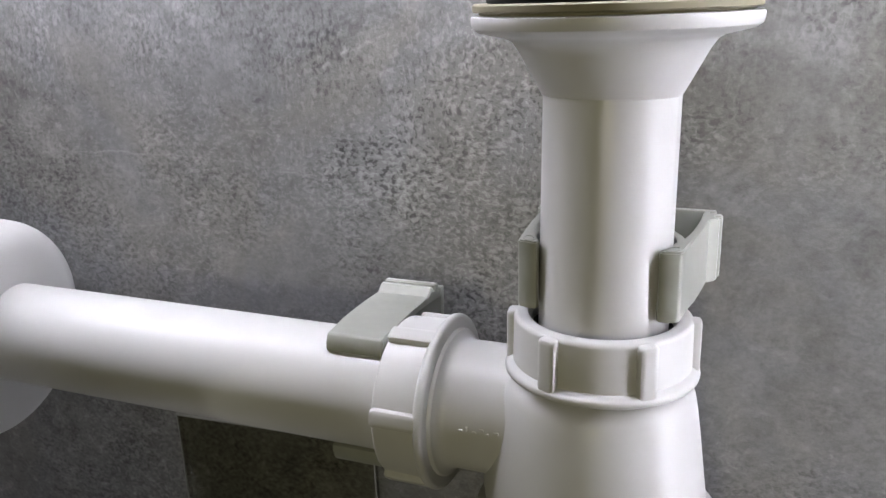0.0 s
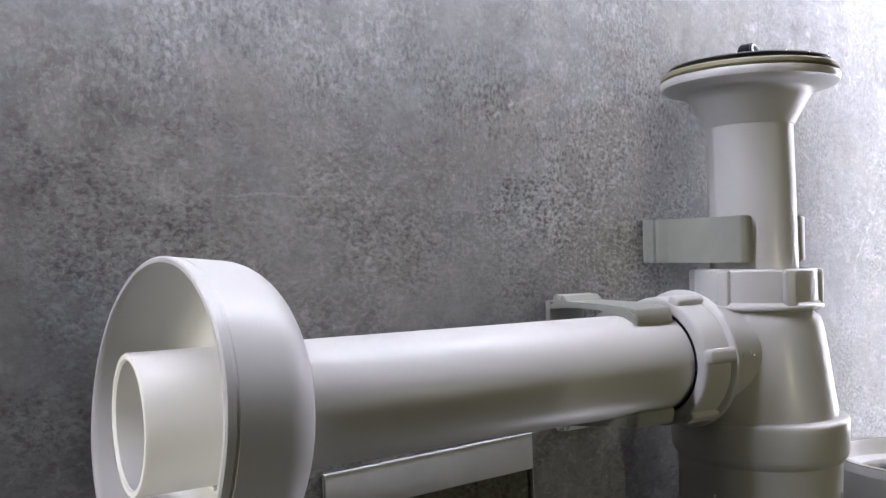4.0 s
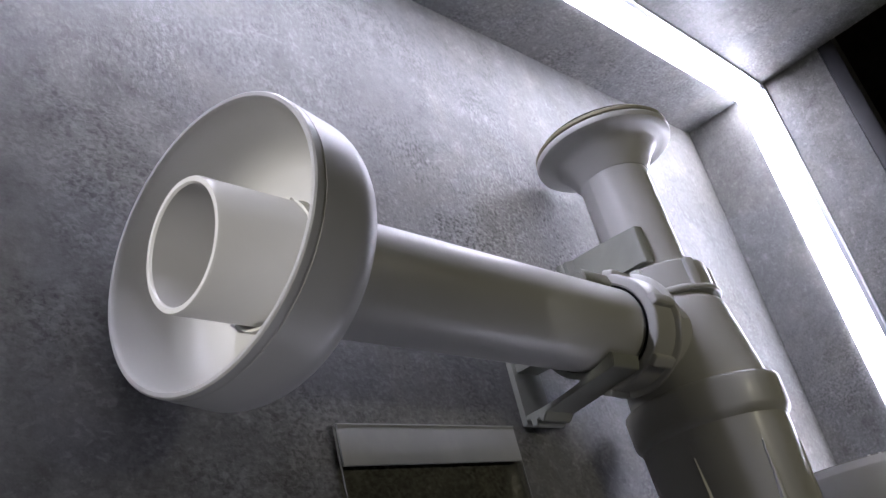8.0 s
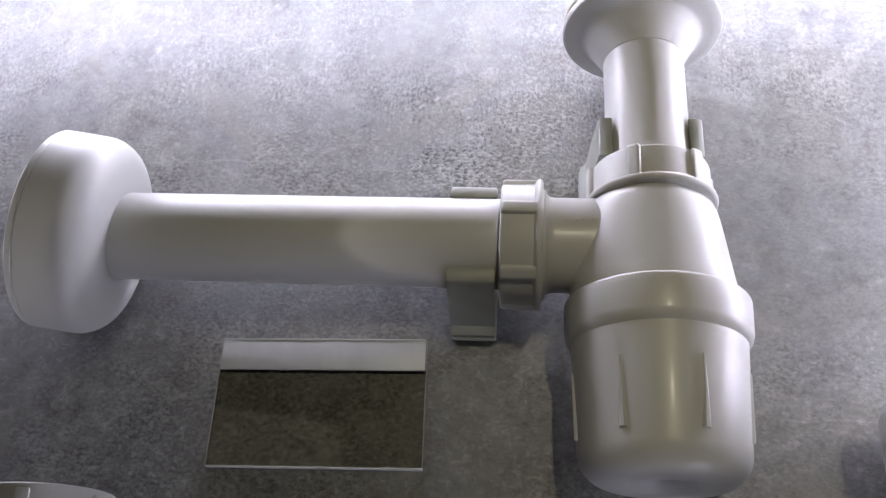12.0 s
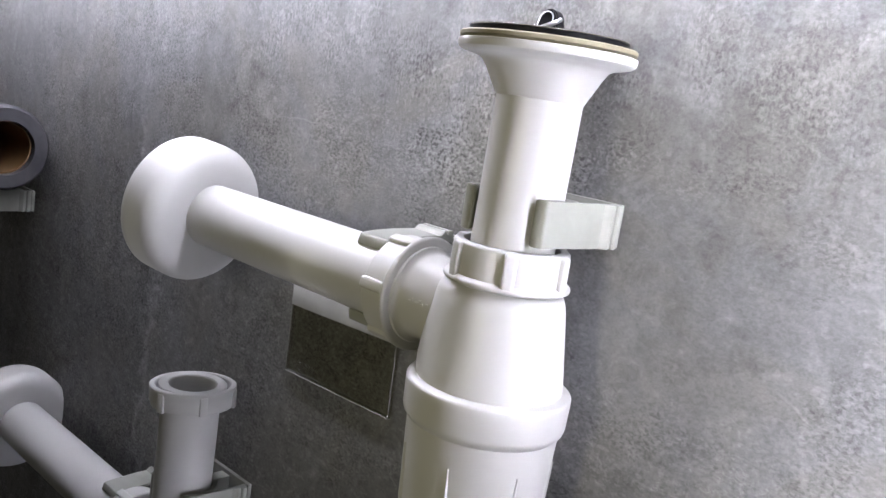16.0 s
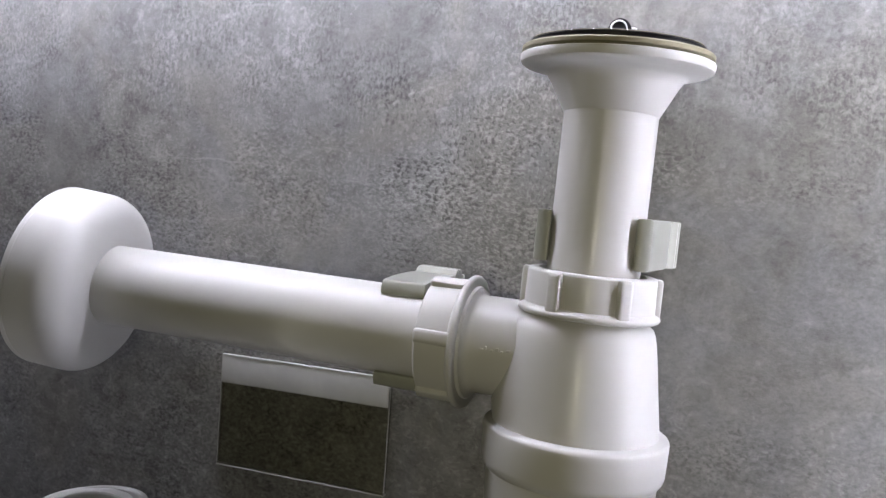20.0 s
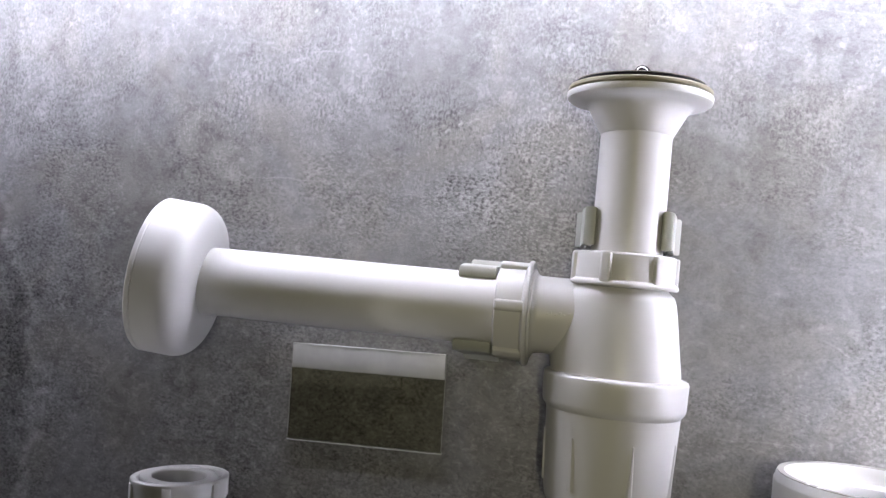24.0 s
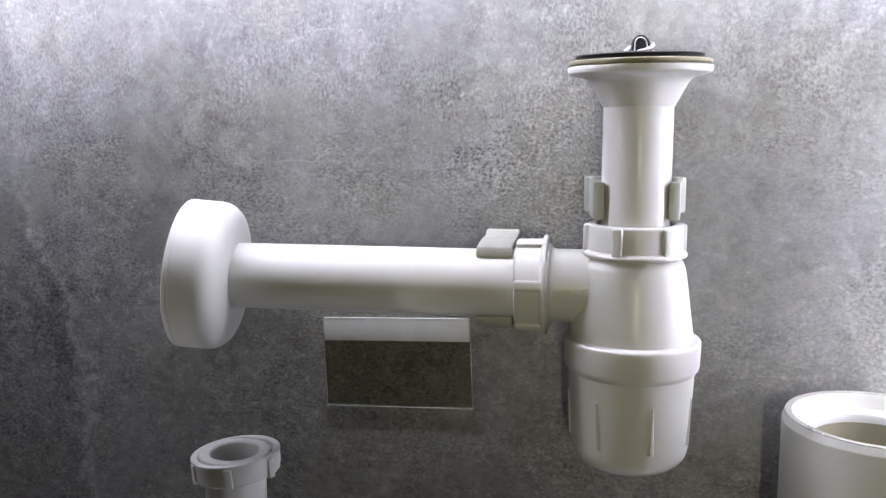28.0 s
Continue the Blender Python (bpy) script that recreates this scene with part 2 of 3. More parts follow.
CONCRETE = concrete()
WHITE = plastic("white_polypropylene", (0.466, 0.463, 0.449), (0.480, 0.477, 0.464), 0.37, 0.37, 0.05)
CLIP_GREY = plastic("grey_clip_plastic", (0.24, 0.245, 0.215), (0.29, 0.295, 0.26), 0.42)
DARK_GREY = plastic("dark_grey_plastic", (0.035, 0.035, 0.04), (0.06, 0.06, 0.065), 0.5)
BLACK = plastic("black_rubber", (0.006, 0.006, 0.007), (0.010, 0.010, 0.012), 0.42, 0.08)
BEIGE = plastic("beige_rubber", (0.17, 0.155, 0.10), (0.22, 0.20, 0.135), 0.6, 0.3)
CUT_EDGE = plastic("cut_plastic_edge", (0.52, 0.515, 0.48), (0.60, 0.595, 0.56), 0.55)
CHROME = metal("chrome", (0.62, 0.62, 0.62), 0.3)
# chrome with its base lowered to imitate a dark reflection on the plate
PLATE = metal("darkened_chrome", (0.50, 0.50, 0.51), 0.2)
ALU = metal("aluminium", (0.55, 0.55, 0.58), 0.35)
CHANNEL = metal("dull_channel", (0.30, 0.30, 0.33), 0.5)
BLACK_METAL = plastic("matt_black_metal", (0.012, 0.012, 0.014), (0.020, 0.020, 0.023), 0.5, 0.3)
STRIP = glow("led_diffuser", (0.88, 0.875, 1.0), LED)
ACRYLIC = clear_sheet("clear_acrylic", (0.90, 0.90, 0.87))
# clear acrylic edges as opaque greys: paler where they glint, darker at the sides
EDGE_LIT = plastic("acrylic_edge_lit", (0.34, 0.35, 0.34), (0.50, 0.51, 0.50), 0.4)
EDGE_FAINT = plastic("acrylic_edge_faint", (0.20, 0.20, 0.19), (0.28, 0.28, 0.27), 0.5)
BROWN = plastic("brown_lining", (0.10, 0.055, 0.022), (0.15, 0.085, 0.035), 0.6, 0.3)
SAWN = plastic("sawn_plastic_greyed", (0.25, 0.24, 0.215), (0.34, 0.33, 0.30), 0.7, 0.25)
FROST = plastic("frosted_strip", (0.32, 0.325, 0.325), (0.38, 0.385, 0.38), 0.35)
SHOP_UNLIT = plastic("unlit_shop_tone", (0.05, 0.043, 0.036), (0.08, 0.07, 0.058), 0.7)
SHOP_WALL = plastic("shop_paint", (0.30, 0.28, 0.25), (0.38, 0.36, 0.32), 0.7)
SHOP_FLOOR = plastic("shop_floor_tile", (0.25, 0.23, 0.2), (0.34, 0.32, 0.28), 0.35)


# ---- mesh helpers ----
def finish(bm, crease=32):
    bmesh.ops.recalc_face_normals(bm, faces=bm.faces)
    for f in bm.faces:
        f.smooth = True
    for e in bm.edges:
        if len(e.link_faces) == 2:
            e.smooth = e.calc_face_angle(0) < radians(crease)
    return bm


def part(name, bm, material, parent=None, label="", m=None):
    """Link a bmesh as one mesh object, under a thing or a part."""
    finish(bm)
    me = bpy.data.meshes.new(name)
    bm.to_mesh(me)
    bm.free()
    me.materials.append(material)
    ob = new(name, me)
    if m is not None:
        ob.matrix_basis = m
    if parent is not None:
        ob.parent = parent
    if label:
        tagged(ob, label)
    return ob


def thing(name, m, label, category, group="", kind=""):
    return_ob = new(name)
    return_ob.empty_display_size = 0.02
    return_ob.matrix_basis = m
    return tagged(return_ob, label, category, group, kind)


def lathe(profile, segs=96, closed=True, bm=None, m=None):
    """Turn a profile of (radius, height) round z. closed: the last point joins the first."""
    bm = bm or bmesh.new()
    m = m or Matrix()
    rings = []
    for r, z in profile:
        if r < 1e-6:
            rings.append([bm.verts.new(m @ Vector((0, 0, z)))])
        else:
            rings.append([bm.verts.new(m @ Vector((r * math.cos(2 * math.pi * i / segs), r * math.sin(2 * math.pi * i / segs), z))) for i in range(segs)])
    pairs = list(zip(rings, rings[1:]))
    if closed and len(rings[0]) > 1 and len(rings[-1]) > 1:
        pairs.append((rings[-1], rings[0]))
    for a, b in pairs:
        for i in range(segs):
            j = (i + 1) % segs
            if len(a) == 1 and len(b) == 1:
                continue
            if len(a) == 1:
                bm.faces.new((a[0], b[j], b[i]))
            elif len(b) == 1:
                bm.faces.new((a[i], a[j], b[0]))
            else:
                bm.faces.new((a[i], a[j], b[j], b[i]))
    return bm


def arc(cx, cz, r, a0, a1, steps=5):
    """Points of a rounded corner, angles in degrees."""
    return [(cx + r * math.cos(radians(a0 + (a1 - a0) * i / steps)), cz + r * math.sin(radians(a0 + (a1 - a0) * i / steps))) for i in range(steps + 1)]


def block(lo, hi, bevel=0.0, bm=None, m=None, segs=2):
    new_bm = bmesh.new()
    bmesh.ops.create_cube(new_bm, size=1)
    for v in new_bm.verts:
        v.co = Vector([(a + b) / 2 + c * (b - a) for a, b, c in zip(lo, hi, v.co)])
    if bevel:
        bmesh.ops.bevel(new_bm, geom=new_bm.edges[:], offset=bevel, segments=segs, affect="EDGES", profile=0.6)
    if m is not None:
        bmesh.ops.transform(new_bm, matrix=m, verts=new_bm.verts)
    if bm is None:
        return new_bm
    me = bpy.data.meshes.new("join")
    new_bm.to_mesh(me)
    new_bm.free()
    bm.from_mesh(me)
    bpy.data.meshes.remove(me)
    return bm


def prism(outline, height, bevel=0.0):
    """Push an outline of (x, y) up by height, with its edges eased."""
    bm = bmesh.new()
    face = bm.faces.new([bm.verts.new((x, y, 0)) for x, y in outline])
    got = bmesh.ops.extrude_face_region(bm, geom=[face])
    for v in got["geom"]:
        if isinstance(v, bmesh.types.BMVert):
            v.co.z += height
    if bevel:
        rims = [e for e in bm.edges if abs(e.verts[0].co.z - e.verts[1].co.z) < 1e-6]
        bmesh.ops.bevel(bm, geom=rims, offset=bevel, segments=2, affect="EDGES")
    return bm


def wire(points, radius, cyclic=False, segs=10):
    """A round bar along points."""
    bm = bmesh.new()
    pts = [Vector(p) for p in points]
    count = len(pts)
    rings = []
    side = None
    for i, p in enumerate(pts):
        a = pts[i - 1] if i or cyclic else p
        b = pts[(i + 1) % count] if i < count - 1 or cyclic else p
        d = (b - a).normalized()
        side = d.orthogonal() if side is None else (side - d * side.dot(d))
        side = side.normalized()
        up = d.cross(side)
        rings.append([bm.verts.new(p + radius * (math.cos(2 * math.pi * k / segs) * side + math.sin(2 * math.pi * k / segs) * up)) for k in range(segs)])
    for i in range(count if cyclic else count - 1):
        a, b = rings[i], rings[(i + 1) % count]
        shift = 0
        if cyclic and i == count - 1:
            shift = min(range(segs), key=lambda s: sum((a[k].co - b[(k + s) % segs].co).length for k in range(segs)))
        for k in range(segs):
            bm.faces.new((a[k], a[(k + 1) % segs], b[(k + 1 + shift) % segs], b[(k + shift) % segs]))
    if not cyclic:
        bm.faces.new(rings[0])
        bm.faces.new(rings[-1])
    return bm


TO_X = Matrix.Rotation(radians(-90), 4, "Y")   # turns z to -x


# ---- the niche ----
def panel(name, lo, hi, material, label, bevel=0.0, m=None):
    return tagged(part(name, block(lo, hi, bevel), material, None, "", m), label, name.split("_")[0], kind="structure")


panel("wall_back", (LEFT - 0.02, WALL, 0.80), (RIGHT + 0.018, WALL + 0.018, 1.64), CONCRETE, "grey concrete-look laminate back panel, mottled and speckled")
panel("wall_right", (RIGHT, FRONT, 0.80), (RIGHT + 0.018, WALL, 1.66), CONCRETE, "grey concrete-look laminate side panel with a light strip", 0.0006)
panel("wall_left", (LEFT - 0.018, FRONT, 0.80), (LEFT, WALL, 1.6), CONCRETE, "grey concrete-look laminate side panel in shade", 0.0006)
CEIL = Matrix.Translation((RIGHT, 0, TOP)) @ Matrix.Rotation(-math.atan(SLOPE), 4, "Y")
panel("ceiling", (LEFT - RIGHT - 0.01, 0.02, 0), (-0.0005, WALL + 0.018, 0.018), CONCRETE, "grey concrete-look laminate panel over the niche", 0.0006, CEIL)
panel("floor_niche", (LEFT, 0.02, 0.80), (RIGHT, WALL, 0.818), CONCRETE, "grey concrete-look laminate niche floor", 0.0006)

# light strip, along the ceiling and down the right panel
led = thing("light_strip", CEIL, "glowing cool-white light strip set into the niche ceiling", "light strip", "light strips of the niche")
part("diffuser", block((-0.65 - RIGHT, 0.1695, -0.0010), (-0.0011, 0.1850, 0.0), 0.0002), STRIP, led, "glowing white diffuser")
part("profile", block((-0.65 - RIGHT, 0.1652, -0.0022), (-0.0024, 0.1664, 0.0), 0.0002), ALU, led, "thin aluminium edge")
part("channel", block((-0.65 - RIGHT, 0.1664, -0.0005), (-0.0008, 0.1695, 0.0)), CHANNEL, led, "dull grey channel beside the diffuser")
led2 = thing("light_strip", pose(RIGHT, 0, 0.82), "glowing cool-white light strip down the side panel", "light strip", "light strips of the niche")
part("diffuser", block((-0.0010, 0.1695, 0.0), (0.0, 0.1850, TOP - 0.8201), 0.0002), STRIP, led2, "glowing white diffuser")
part("profile", block((-0.0022, 0.1652, 0.0), (0.0, 0.1664, TOP - 0.8212), 0.0002), ALU, led2, "thin aluminium edge")
part("channel", block((-0.0005, 0.1664, 0.0), (0.0, 0.1695, TOP - 0.8205)), CHANNEL, led2, "dull grey channel beside the diffuser")
part("end_pin", lathe([(0.0, 0.0018), (0.0009, 0.0015), (0.0012, 0.0008), (0.0012, 0.0), (0.0, 0.0)], 20, False), CHROME, led2, "small bright end pin", Matrix.Translation((-0.0022, 0.1672, TOP - 0.8232)) @ Matrix.Rotation(radians(-90), 4, "Y"))
panel("trim", (RIGHT - 0.0012, FRONT - 0.010, 0.80), (RIGHT + 0.019, FRONT - 0.0004, 1.66), BLACK_METAL, "matt black edge strip along the side panel's front", 0.0008)

# ---- the shop round the niche ----
# dark wall colour stands for the unlit space beyond the side panel
panel("wall_behind", (-1.35, 0.28, 0), (0.95, 0.32, 2.3), SHOP_UNLIT, "shop wall behind the display, coloured dark brown to read as unlit")
panel("wall_opposite", (-1.35, -1.54, 0), (0.95, -1.50, 2.3), SHOP_WALL, "plain shop wall across the aisle")
panel("wall_west", (-1.39, -1.54, 0), (-1.35, 0.32, 2.3), SHOP_WALL, "plain shop wall")
panel("wall_east", (0.95, -1.54, 0), (0.99, 0.32, 2.3), SHOP_UNLIT, "side shop wall, coloured dark to read as unlit")
panel("floor", (-1.39, -1.54, -0.04), (0.99, 0.32, 0), SHOP_FLOOR, "plain shop floor")
panel("ceiling_shop", (-1.39, -1.54, 2.3), (0.99, 0.32, 2.34), SHOP_WALL, "plain shop ceiling")


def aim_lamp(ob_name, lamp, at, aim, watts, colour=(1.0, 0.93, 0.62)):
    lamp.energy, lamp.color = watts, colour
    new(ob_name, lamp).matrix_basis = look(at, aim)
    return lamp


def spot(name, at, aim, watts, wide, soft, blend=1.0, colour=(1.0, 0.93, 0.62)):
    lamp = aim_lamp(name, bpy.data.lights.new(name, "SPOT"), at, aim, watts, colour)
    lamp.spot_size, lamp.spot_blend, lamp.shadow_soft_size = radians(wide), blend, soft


# added warm lamps: two spots for a light at the camera, one fill
spot("camera_light_stand_in", (0.055, -0.66, 1.46), (0.07, 0.2, 1.48), FILL_WATTS * 4.2, 54, 0.017)
# narrow beam added only to brighten the rosette's hollow
spot("camera_light_stand_in", (-0.95, 0.00, 1.345), (-0.254, 0.184, 1.3985), FILL_WATTS * 21.0, 5.7, 0.01, 0.45, (1.0, 0.96, 0.84))
# unseen area lamp added as soft fill from the left
aisle = aim_lamp("soft_fill_light", bpy.data.lights.new("soft_fill_light", "AREA"), (-0.70, -0.95, 1.42), (-0.2, 0.2, 1.4), FILL_WATTS * 0.2)
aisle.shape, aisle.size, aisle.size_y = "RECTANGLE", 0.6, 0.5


# ---- bottle trap ----
def union_nut(name, parent, m, first_rib, lip=True, label=""):
    """A ribbed plastic union nut, 14.5 mm high, its lip at z = 0."""
    low = [(0.0219, 0.0)] + arc(0.0220, 0.0012, 0.0012, -75, 75, 6) if lip else [(0.0208, 0.0), (0.0213, 0.0006)]
    prof = [(0.0168, 0.0)] + low + [(0.0213, 0.0030)] + arc(0.0200, 0.0134, 0.0011, 0, 90, 4) + [(0.0177, 0.0145), (0.0168, 0.0134)]
    nut = part(name, lathe(prof, 96), WHITE, parent, label, m)
    for k in range(6):
        part("rib", block((0.0185, -0.0024, 0.0010), (0.0229, 0.0024, 0.0143), 0.0014, None, None, 4), WHITE, nut, "", Matrix.Rotation(radians(first_rib + 60 * k), 4, "Z"))
    return nut


def rosette(parent, m):
    """A hollow round cover, its rim at z = 0 and its face at z = 0.0275."""
    out = [(0.0363, 0.0), (0.0367, 0.0004), (0.0367, 0.0022), (0.03655, 0.0024), (0.03655, 0.0029), (0.0367, 0.0031), (0.0367, 0.0125)] + arc(0.0262, 0.0143, 0.0105, 0, 80, 9) + [(0.0250, 0.0251), (0.0180, 0.0253), (0.0150, 0.0252)]
    inn = [(0.0150, 0.0238), (0.0230, 0.0238)] + arc(0.0257, 0.0143, 0.0092, 80, 0, 7) + [(0.0347, 0.0058), (0.0349, 0.0052), (0.0349, 0.0016), (0.0351, 0.0005), (0.0354, 0.0)]
    bm = lathe(out + inn, 128)
    cover = part("wall_rosette", bm, WHITE, parent, "white domed cover, hollow at the back", m)
    # the torn edge of the pierced hole stands up round the pipe in uneven tabs
    rng = random.Random(3)
    bm = bmesh.new()
    angles = sorted(rng.uniform(0, 360) for _ in range(15))
    steps = []
    for a0, a1 in zip(angles, angles[1:] + [angles[0] + 360]):
        low, flare = rng.uniform(0.0166, 0.0218), rng.uniform(0.0002, 0.0009)
        count = max(2, int((a1 - a0) / 5))
        steps += [(a0 + (a1 - a0) * k / count, low + rng.uniform(-0.0003, 0.0003), flare) for k in range(count)] + [(a1 - 0.4, low, flare)]
    rings = []
    for a, low, flare in steps:
        c, k = math.cos(radians(a)), math.sin(radians(a))
        rings.append([bm.verts.new((q * c, q * k, z)) for q, z in ((0.0162, 0.0240), (0.0162 + flare, low), (0.0169 + flare, low - 0.0001), (0.0170, 0.0240))])
    for p, q in zip(rings, rings[1:] + rings[:1]):
        for k in range(4):
            bm.faces.new((p[k], p[(k + 1) % 4], q[(k + 1) % 4], q[k]))
    part("torn_collar", bm, CUT_EDGE, cover, "ragged torn plastic edge round the pipe")
    return cover


LEAN_BACK = 1.3    # degrees


def flange_turns():
    """The upright pipe's lean towards the wall, and the flange's droop away from it."""
    lean = Matrix.Translation((0, 0, 0.020)) @ Matrix.Rotation(radians(-LEAN_BACK), 4, "X") @ Matrix.Translation((0, 0, -0.020))
    droop = Matrix.Translation((0, 0, 0.0808)) @ Matrix.Rotation(radians(2.0), 4, "X") @ Matrix.Rotation(radians(-0.5), 4, "Y") @ Matrix.Translation((0, 0, -0.0808))
    return lean, droop


def bottle_trap(m, label, flange=True, tilt=(0, 0), shift=(0, 0, 0), longer=0.0):
    t = thing("bottle_trap", m, label, "bottle trap", "bottle traps on the wall")
    # body: cone and side socket
    cone = [(0.0, -0.0232), (0.0270, -0.0232), (0.0271, -0.0205), (0.0266, -0.0170), (0.0251, -0.0063), (0.0242, 0.0005), (0.0232, 0.0070), (0.0226, 0.0100), (0.0217, 0.0124), (0.0200, 0.0138), (0.0190, 0.0150), (0.0, 0.0150)]
    bm = lathe(cone, 96, False)
    for v in bm.verts:
        if v.co.x < 0:
            v.co.x *= 1 + 0.124 * min(1.0, max(0.3, (v.co.z + 0.024) / 0.010))
    sock = [(0.0, 0.0), (0.0168, 0.0), (0.0168, 0.0345), (0.0170, 0.0358), (0.0175, 0.0366), (0.0184, 0.0371), (0.0192, 0.0374), (0.0195, 0.0379), (0.0195, 0.0420), (0.0, 0.0420)]
    lathe(sock, 80, False, bm, TO_X)
    body = part("trap_body", bm, WHITE, t, "white tapered plastic body with side socket")
    bm = bmesh.new()
    for k, (w, h) in enumerate(((1.1, .5), (.5, 1.0), (.9, .5), (1.0, .9), (.6, .5), (1.2, .6))):
        turn = Matrix.Rotation(radians(90 - 4 - (k % 2) * 2), 4, "X")
        block((-0.0310 + 0.0018 * k, -h * 0.0006, 0.0167), (-0.0310 + 0.0018 * k + w * 0.0011, h * 0.0006, 0.0171), 0.0001, bm, turn, 1)
    part("moulded_mark", bm, WHITE, body)
    # cup with collar and grip ribs
    cup = [(0.0, -0.0772), (0.0040, -0.0774), (0.0072, -0.0782), (0.0094, -0.0800), (0.0112, -0.0816), (0.0128, -0.0822), (0.0140, -0.0823)] + arc(0.0166, -0.0724, 0.0100, -84, -4, 9)
    cup += [(0.0284, -0.0378), (0.0290, -0.0371), (0.0300, -0.0358), (0.0304, -0.0343), (0.0307, -0.0255)] + arc(0.0294, -0.0238, 0.0013, 0, 90, 4) + [(0.0268, -0.0220), (0.0262, -0.0226), (0.0, -0.0226)]
    cup_ob = part("cup", lathe(cup, 96, False), WHITE, t, "white round cup screwed on below")
    for k in range(7):
        bm = bmesh.new()
        p = [(-0.0003, -0.0470), (-0.0022, -0.0700), (0.0022, -0.0700), (0.0003, -0.0470)]
        vs = [bm.verts.new((0.0276 - (-0.0412 - z) * 0.038 + dr, x, z)) for dr, q in ((-0.0004, p), (0.0011, [(-0.0001, -0.0480), (-0.0005, -0.0694), (0.0007, -0.0694), (0.0001, -0.0480)])) for x, z in q]
        for f in ((4, 5, 6, 7), (0, 4, 7, 3), (0, 1, 5, 4), (1, 2, 6, 5), (2, 3, 7, 6)):
            bm.faces.new([vs[i] for i in f])
        part("grip_rib", bm, WHITE, cup_ob, "", Matrix.Rotation(radians(-71.5 + 360 / 7 * k), 4, "Z"))
    # outlet: nut, seal, pipe, rosette
    union_nut("outlet_nut", t, Matrix.Translation((-0.0384, 0, 0)) @ TO_X, -81.5)
    part("seal", lathe([(0.0155, 0.0525), (0.0178, 0.0510), (0.0178, 0.0520), (0.0155, 0.0520)], 64, True, None, TO_X), BLACK, t, "black rubber seal")
    tube = [(0.0160, 0.036), (0.0160, 0.2203 + longer), (0.0157, 0.2209 + longer), (0.0146, 0.2209 + longer), (0.0142, 0.2203 + longer), (0.0142, 0.036)]
    part("outlet_pipe", lathe(tube, 96, True, None, TO_X), WHITE, t, "straight white plastic pipe")
    turn = Matrix.Rotation(radians(tilt[1]), 4, "Z") @ Matrix.Rotation(radians(-tilt[0]), 4, "Y") @ Matrix.Rotation(radians(90), 4, "Y")
    rosette(t, Matrix.Translation((-0.2173 - longer + shift[0], shift[1], shift[2])) @ turn)
    # inlet: nut, pipe, flange
    union_nut("inlet_nut", t, Matrix.Translation((0, 0, 0.0150)), -112)
    part("seal", lathe([(0.0152, 0.0250), (0.0178, 0.0250), (0.0178, 0.0262), (0.0152, 0.0262)], 64), BLACK, t, "black rubber seal")
    if flange:
        prof = [(0.0153, 0.012), (0.0153, 0.0808), (0.0157, 0.0814), (0.0183, 0.0862), (0.0206, 0.0905), (0.0222, 0.0928), (0.0238, 0.0937), (0.0268, 0.0943)]
        prof += [(0.0296, 0.0950), (0.0308, 0.0958), (0.0311, 0.0967), (0.0312, 0.0977), (0.0311, 0.0983), (0.0307, 0.0985), (0.0285, 0.0985), (0.0250, 0.0981), (0.0150, 0.0850), (0.0138, 0.0800), (0.0138, 0.012)]
        lean, droop = flange_turns()
        bm = lathe(prof, 128)
        for v in bm.verts:
            if v.co.z > 0.0811:
                v.co = droop @ v.co
        part("inlet_pipe", bm, WHITE, t, "white pipe flaring into a wide drain flange", lean)
        wash = [(0.0200, 0.0986), (0.0292, 0.0986), (0.0293, 0.0991), (0.0304, 0.0992), (0.0308, 0.0995), (0.0308, 0.1007), (0.0304, 0.1011), (0.0200, 0.1011)]
        part("washer", lathe(wash, 128), BEIGE, t, "beige rubber washer on the flange", lean @ droop)
    else:
        prof = [(0.0156, 0.012), (0.0156, 0.0920), (0.0180, 0.0960), (0.0182, 0.1046), (0.0178, 0.1051), (0.0131, 0.1051), (0.0125, 0.1044), (0.0123, 0.1008), (0.0121, 0.0880), (0.0, 0.0880)]
        part("inlet_pipe", lathe([(0.0, 0.012)] + prof, 96, False), WHITE, t, "white pipe with a thick open end")
        bm = lathe([(0.0186, 0.0938), (0.0214, 0.0938), (0.0218, 0.0943), (0.0223, 0.1020), (0.0228, 0.1036), (0.0227, 0.1048), (0.0222, 0.1052), (0.0203, 0.1052), (0.0196, 0.1046)], 96)
        part("seal", lathe([(0.0175, 0.1005), (0.0203, 0.1005), (0.0203, 0.1014), (0.0175, 0.1014)], 64), BLACK, t, "black rubber seal")
        slack = Matrix.Translation((0.0010, 0, 0.0985)) @ Matrix.Rotation(radians(-4), 4, "Y") @ Matrix.Translation((0, 0, -0.0982))
        nut = part("top_nut", bm, WHITE, t, "loose white ribbed nut at the pipe's top", slack)
        for k in range(6):
            part("rib", block((0.0206, -0.0021, 0.0934), (0.0233, 0.0021, 0.1036), 0.0008), WHITE, nut, "", Matrix.Rotation(radians(-77 + 60 * k), 4, "Z"))
    return t


trap = bottle_trap(pose(*AXIS, 0, 0.15, 0), "white plastic bottle trap with flange and rosette, clipped to wall", True, (-5.2, 7.9), (0.0003, -0.0028, 0.001))
low_trap = bottle_trap(pose(AXIS[0] - 0.1995, AXIS[1] + 0.004, AXIS[2] - 0.1985), "white plastic bottle trap with loose inlet nut, clipped to wall", False, (-3, 2), (0, 0, 0), 0.022)

